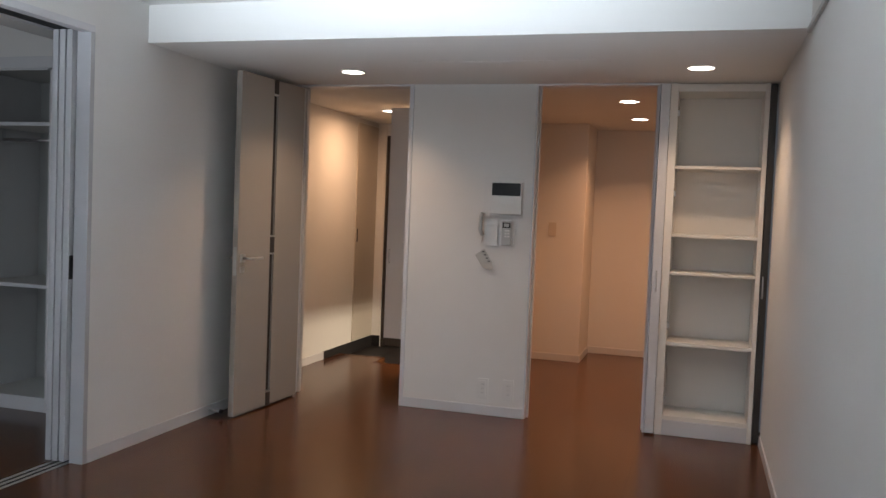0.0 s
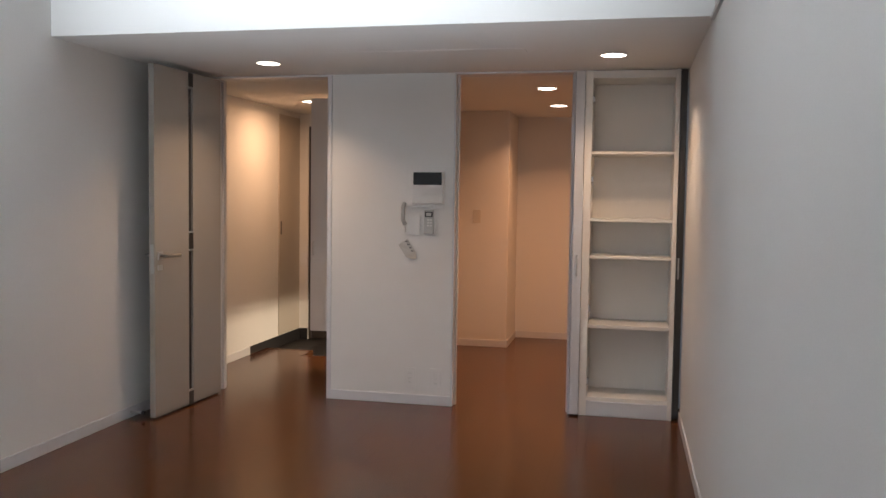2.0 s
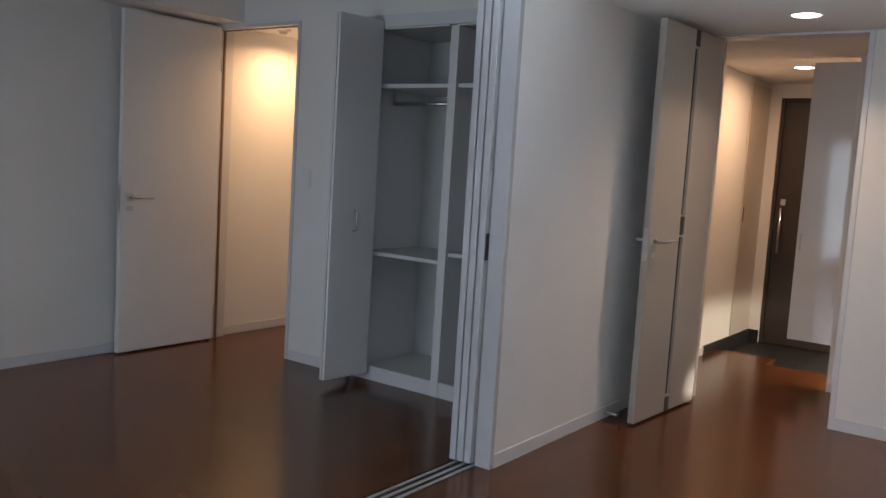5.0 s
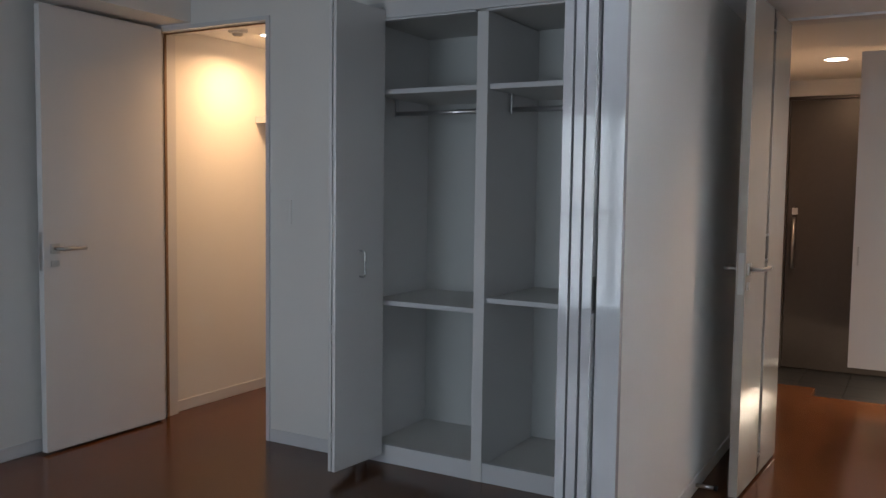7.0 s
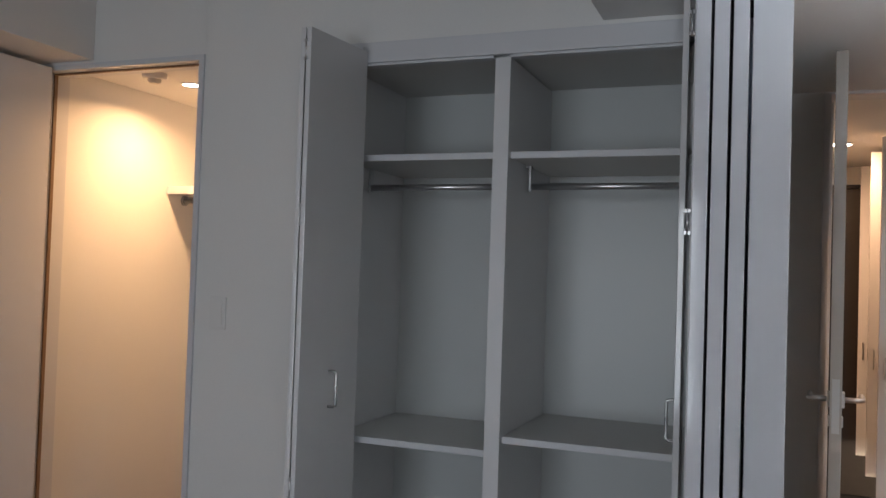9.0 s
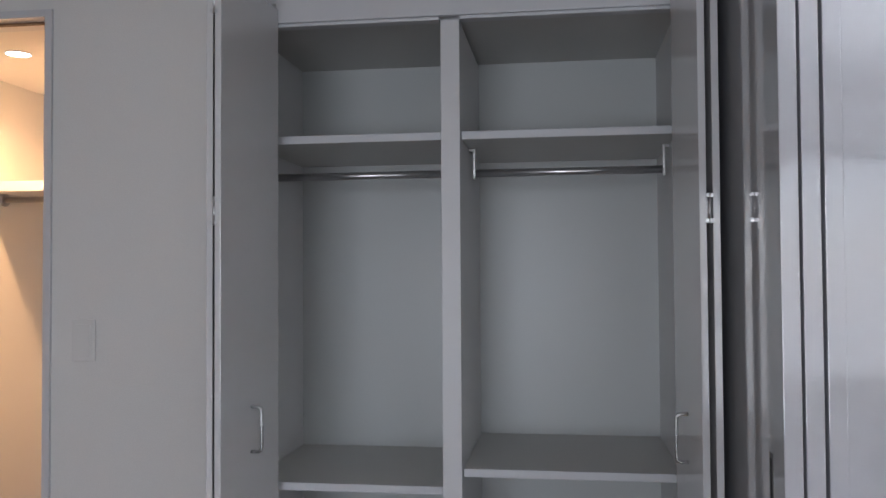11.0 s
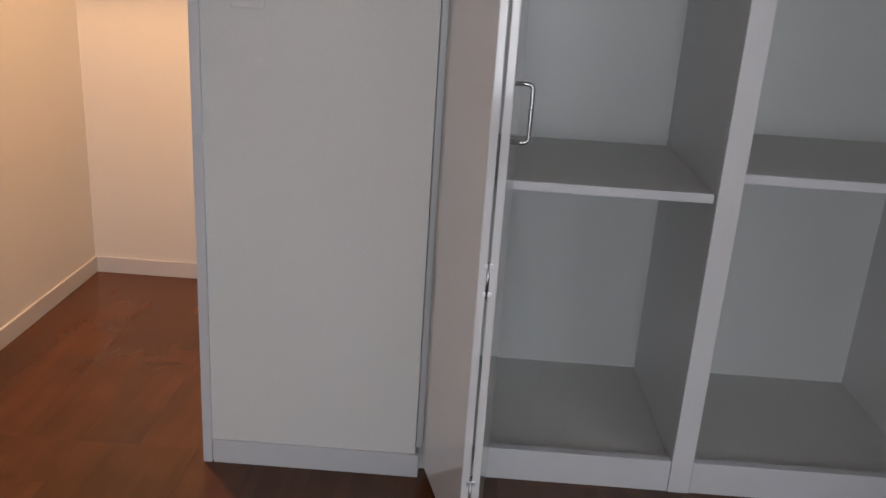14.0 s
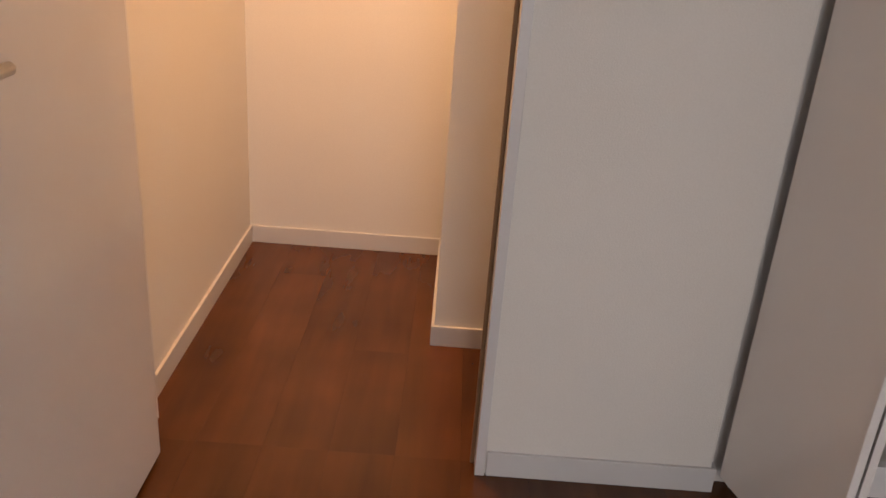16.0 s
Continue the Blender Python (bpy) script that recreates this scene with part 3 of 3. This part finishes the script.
def shoe_cabinet():
    o = Vector((-0.08, 1.7, 0.28))
    t = thing("shoe_cabinet", o, "tall white floating hall cabinet with its doors standing open", "cabinet")
    B = lambda name, lo, hi, mat, bevel=0.0, label="", parent=None: box(name, Vector(lo) - o, Vector(hi) - o, mat, parent or t, bevel, label)
    B("bottom_panel", (-0.20, 0.935, 0.28), (0.048, 2.39, 0.30), LAMINATE, 0.001)
    B("top_panel", (-0.20, 0.935, 2.07), (0.048, 2.39, 2.09), LAMINATE, 0.001)
    B("back_panel", (0.035, 0.935, 0.30), (0.048, 2.39, 2.07), LAMINATE)
    for y in (0.935, 1.66, 2.37):
        B("side_panel", (-0.20, y, 0.30), (0.035, y + 0.018, 2.07), LAMINATE, 0.001)
    for z in (0.6, 0.9, 1.2, 1.5, 1.8):
        B("shelf", (-0.19, 0.953, z), (0.035, 2.37, z + 0.015), LAMINATE)
    for y in (0.965, 1.50, 2.12):
        d = B("door", (-0.488, y, 0.282), (-0.205, y + 0.018, 2.075), GLOSS, 0.002)
        bm = bmesh.new()
        bow(bm, Vector((-0.460, y, 0.875)) - o, Vector((-0.460, y, 0.975)) - o, (0, -0.025, 0), 0.0045)
        part("handle", bm, STEEL, d, "steel bow handle")


shoe_cabinet()
lamp("AREA", "under_cabinet_light", look((-0.02, 1.68, 0.27), (-0.7, 1.68, 0.12)), 13.5, (1.0, 0.80, 0.55), shape="RECTANGLE", size=1.4, size_y=0.05)


def front_door():
    o = Vector((-0.60, 2.46, -0.03))
    t = thing("entrance_door", o, "dark brown steel entrance door, closed, with a long bar handle", "door")
    B = lambda name, lo, hi, mat, bevel=0.0, label="", parent=None: box(name, Vector(lo) - o, Vector(hi) - o, mat, parent or t, bevel, label)
    B("leaf", (-1.041, 2.440, -0.035), (-0.159, 2.475, 1.968), DOORDARK, 0.003)
    bm = bmesh.new()
    for lo, hi in (((-1.066, 2.412, -0.039), (-1.042, 2.484, 1.991)), ((-0.158, 2.412, -0.039), (-0.134, 2.484, 1.991)), ((-1.042, 2.412, 1.969), (-0.158, 2.484, 1.991))):
        add_box(bm, Vector(lo) - o, Vector(hi) - o, 0.002)
    part("frame", bm, DOORDARK, t)
    bm = bmesh.new()
    tube(bm, [Vector((-0.985, 2.395, 0.72)) - o, Vector((-0.985, 2.395, 1.10)) - o], 0.012)
    tube(bm, [Vector((-0.985, 2.44, 0.73)) - o, Vector((-0.985, 2.395, 0.73)) - o], 0.008)
    tube(bm, [Vector((-0.985, 2.44, 1.06)) - o, Vector((-0.985, 2.395, 1.06)) - o], 0.008)
    part("handle", bm, STEEL, t, "long steel bar handle")
    B("lock", (-1.005, 2.432, 1.12), (-0.965, 2.4405, 1.17), STEEL, 0.003, "steel lock plate")


front_door()


def closet_leaf():
    t = thing("side_door", (-1.155, 1.895, 0.0), "glossy off-white flush door in the hall wall, closed, its dark reflection put into the colour", "door")
    box("leaf", (0.0005, 0.0, 0.07), (0.009, 0.485, 2.06), SIDELEAF, t, 0.002)
    box("finger_pull", (0.0088, 0.03, 0.98), (0.0105, 0.055, 1.10), SLATE, t, 0.0005, "dark recessed finger pull")


closet_leaf()

# nook shelf, smoke detector
t = thing("wall_shelf", (-3.425, -0.1, 1.669), "white shelf fixed high across the end of the small room", "shelf")
box("board", (-0.336, -0.25, 0.0), (0.334, 0.129, 0.020), LAMINATE, t, 0.002)
box("front_edge", (-0.336, -0.265, -0.004), (0.334, -0.2505, 0.036), LAMINATE, t, 0.003)
bm = bmesh.new()
tube(bm, [(-0.336, -0.135, -0.026), (0.334, -0.135, -0.026)], 0.0125)
part("hanging_rod", bm, CHROME, t)
bm = bmesh.new()
tube(bm, [(-0.336, -0.135, -0.026), (-0.325, -0.135, -0.026)], 0.0255, 20)
part("rod_socket", bm, STEEL, t)

t = thing("smoke_detector", (-3.44, -0.86, 2.13), "round off-white smoke detector on the ceiling", "smoke detector")
bm = bmesh.new()
disc(bm, (0, 0), 0.048, 0.055, -0.026, -0.0005)
bmesh.ops.bevel(bm, geom=[e for e in bm.edges if abs(e.verts[0].co.z - e.verts[1].co.z) < 1e-5], offset=0.004, segments=2, affect="EDGES")
part("base", bm, PLASTIC, t)
bm = bmesh.new()
disc(bm, (0, 0), 0.022, 0.033, -0.044, -0.026)
bmesh.ops.bevel(bm, geom=[e for e in bm.edges if abs(e.verts[0].co.z - e.verts[1].co.z) < 1e-5], offset=0.004, segments=2, affect="EDGES")
part("sensor_dome", bm, CREAM, t)

# things on the wall section
t = thing("door_phone", (0.675, 0.0, 1.37), "white video door phone with a dark screen, on the wall section", "door phone")
box("mount_plate", (-0.150, -0.006, -0.105), (0.108, -0.0005, 0.150), PLASTIC, t, 0.002)
b = box("body", (-0.102, -0.034, -0.085), (0.100, -0.006, 0.118), PLASTIC, t, 0.006)
box("screen", (-0.092, -0.036, 0.034), (0.090, -0.0335, 0.113), SCREEN, t, 0.001, "dark glossy screen")
for k in range(3):
    box("button", (-0.03 + 0.035 * k, -0.0365, -0.03), (-0.008 + 0.035 * k, -0.0335, -0.016), PLASTIC, t, 0.002)

t = thing("intercom_handset", (0.563, 0.0, 1.182), "white corded handset and cradle hanging beside the remote control", "handset")
box("cradle", (-0.02, -0.012, -0.095), (0.06, -0.0005, 0.03), PLASTIC, t, 0.003)
bm = bmesh.new()
tube(bm, [(-0.035, -0.03, 0.11), (-0.045, -0.036, 0.08), (-0.046, -0.036, 0.0), (-0.032, -0.030, -0.03)], 0.013)
part("receiver", bm, GREY, t)
bm = bmesh.new()
pts = [(-0.035 + 0.004 * math.sin(k * 1.9), -0.02 + 0.004 * math.cos(k * 1.9), -0.03 - 0.0009 * k) for k in range(55)]
tube(bm, pts, 0.0022, 6)
part("cord", bm, PLASTIC, t)

t = thing("remote_control", (0.689, 0.0, 1.172), "grey air conditioner remote control in a white wall holder", "remote control")
box("holder", (-0.032, -0.014, -0.085), (0.040, -0.0005, 0.02), PLASTIC, t, 0.004)
box("case", (-0.036, -0.030, -0.078), (0.026, -0.0145, 0.075), GREY, t, 0.005)
box("display", (-0.030, -0.0315, 0.030), (0.020, -0.0297, 0.064), SCREEN, t, 0.001, "dark display")
box("lcd", (-0.022, -0.0322, 0.036), (0.012, -0.0314, 0.058), GREY, t, 0.0003, "pale grey liquid crystal panel")
for r_ in range(3):
    for c_ in range(2):
        box("key", (-0.015 + 0.018 * c_, -0.0315, 0.008 - 0.018 * r_), (-0.002 + 0.018 * c_, -0.0297, 0.018 - 0.018 * r_), PLASTIC, t, 0.001)

t = thing("paper_note", (0.545, -0.002, 0.992), "crumpled white paper note hanging askew on the wall", "note")
bm = bmesh.new()
grid = {}
ux, uz, vx, vz = math.cos(radians(33)), math.sin(radians(33)), math.sin(radians(33)), -math.cos(radians(33))
for i in range(9):
    for j in range(13):
        u, v = -0.036 + 0.072 * i / 8, -0.06 + 0.135 * j / 12
        if v > 0.035:
            u = 0.02 + (u - 0.02) * (1 - (v - 0.035) / 0.040 * 0.75)
        lift = 0.005 + 0.006 * abs(noise.noise((u * 30, v * 30, 3))) + 0.3 * max(0, v - 0.03)
        grid[i, j] = bm.verts.new((u * ux + v * vx, -lift, u * uz + v * vz))
for i in range(8):
    for j in range(12):
        bm.faces.new((grid[i, j], grid[i + 1, j], grid[i + 1, j + 1], grid[i, j + 1])).smooth = True
part("sheet", bm, NOTE, t)
for k in range(4):
    bm = bmesh.new()
    v = -0.05 + 0.024 * k
    c = Vector((0.022 * ux + v * vx, -0.0125, 0.022 * uz + v * vz))
    add_box(bm, c - Vector((0.008, 0.0005, 0.004)), c + Vector((0.008, 0.0005, 0.004)))
    part("print", bm, INK, t)


def outlet(name, x, z, w, h, label, holes, mat=PLASTIC):
    t = thing(name, (x, 0.0, z), label, "power outlet" if holes else "light switch", "wall outlets" if holes else "")
    box("plate", (-w / 2, -0.007, -h / 2), (w / 2, -0.0005, h / 2), mat, t, 0.003)
    box("insert", (-w * 0.30, -0.0095, -h * 0.38), (w * 0.30, -0.0065, h * 0.38), mat, t, 0.001)
    if holes:
        for dz in (-0.028, 0.0, 0.028):
            for dx in (-0.006, 0.006):
                box("slot", (dx - 0.001, -0.0100, dz - 0.004), (dx + 0.001, -0.0093, dz + 0.004), BLACK, t)
    return t


outlet("power_outlet", 0.569, 0.170, 0.070, 0.130, "white wall outlet plate low on the wall section", True)
outlet("power_outlet", 0.735, 0.172, 0.070, 0.130, "white wall outlet plate low on the wall section, nearer its corner", True)
outlet("light_switch", 0.588, 1.17, 0.07, 0.12, "cream light switch plate on the kitchen wall", False, CREAM).location = (0.588, 2.26, 1.17)
outlet("light_switch", -2.85, 1.15, 0.07, 0.12, "white light switch plate on the bedroom wall section", False).location = (-2.85, -1.157, 1.15)

# ---- floors: base, then boards ----
setting("floor", (-3.87, -6.4, -0.12), (2.35, 0.9, -0.009), UNDER)
setting("floor_hall_base", (-1.2, 0.9, -0.12), (2.35, 2.95, -0.075), UNDER)
setting("kitchen_subfloor", (0.15, 0.9, -0.075), (2.35, 2.95, -0.009), UNDER)
setting("hall_subfloor", (-1.155, 0.9, -0.075), (-0.74, 1.60, -0.009), UNDER)
setting("hall_subfloor_b", (-0.74, 0.9, -0.075), (0.05, 1.36, -0.009), UNDER)
tagged(boxes("step_nosing", [((-1.155, 1.600, -0.04), (-0.740, 1.625, 0.002)), ((-0.715, 1.355, -0.04), (0.05, 1.38, 0.002)), ((-0.740, 1.355, -0.04), (-0.7155, 1.625, 0.0015))], FLOORING, None, 0.003), "dark wooden edge of the entrance step", kind="structure")
entrance = tagged(new("entrance_floor"), "dark polished tile floor of the entrance", kind="structure")
for i in range(4):
    for j in range(4):
        x0, y0 = -1.155 + 0.302 * i, 1.38 + 0.302 * j
        box("tile", (x0 + 0.001, y0 + 0.001, -0.075), (min(x0 + 0.300, 0.05), min(y0 + 0.300, 2.484), -0.040), TILE, entrance, 0.001)

shared = {}


def board(parent, x0, x1, y0, y1):
    key = (round(x1 - x0, 4), round(y1 - y0, 4))
    if key not in shared:
        bm = bmesh.new()
        w, l_ = key
        g, b_ = 0.00004, 0.0001
        lo = [bm.verts.new((x, y, -0.009)) for x, y in ((g, g), (w - g, g), (w - g, l_ - g), (g, l_ - g))]
        mid = [bm.verts.new((x, y, -0.0006)) for x, y in ((g, g), (w - g, g), (w - g, l_ - g), (g, l_ - g))]
        top = [bm.verts.new((x, y, 0.0)) for x, y in ((g + b_, g + b_), (w - g - b_, g + b_), (w - g - b_, l_ - g - b_), (g + b_, l_ - g - b_))]
        for r0, r1 in ((lo, mid), (mid, top)):
            for k in range(4):
                bm.faces.new((r0[k], r0[(k + 1) % 4], r1[(k + 1) % 4], r1[k]))
        bm.faces.new(top)
        me = bpy.data.meshes.new("floorboard")
        bm.to_mesh(me)
        bm.free()
        me.materials.append(FLOORING)
        shared[key] = me
    ob = new("floorboard", shared[key])
    ob.location = (x0, y0, 0)
    ob.parent = parent


def lay(name, label, x0, x1, y0, y1, width=0.1515, length=1.818):
    parent = tagged(new(name), label, kind="structure")
    n = math.ceil((x1 - x0) / width - 1e-6)
    for i in range(n):
        a, b = x0 + i * width, min(x0 + (i + 1) * width, x1)
        y = y0 - (0.0, 0.909, 0.4545, 1.3635)[i % 4]
        while y < y1 - 1e-6:
            c, d = max(y, y0), min(y + length, y1)
            if d - c > 0.01:
                board(parent, a, b, c, d)
            y += length


lay("floor_living", "dark varnished boards of the living room", -1.009, 2.243, -6.3, 0.12)
lay("floor_bedroom", "dark varnished boards of the bedroom", -3.762, -1.127, -6.3, -1.118)
lay("floor_small_room", "dark varnished boards of the small room", -3.762, -2.45, -1.118, 0.03)
lay("floor_kitchen", "dark varnished boards of the kitchen", 0.15, 2.24, 0.12, 2.86)
lay("floor_entry", "dark varnished boards of the hall", -1.155, 0.05, 0.12, 1.355)
lay("floor_entry_step", "dark varnished boards beside the entrance step", -1.155, -0.74, 1.355, 1.600)
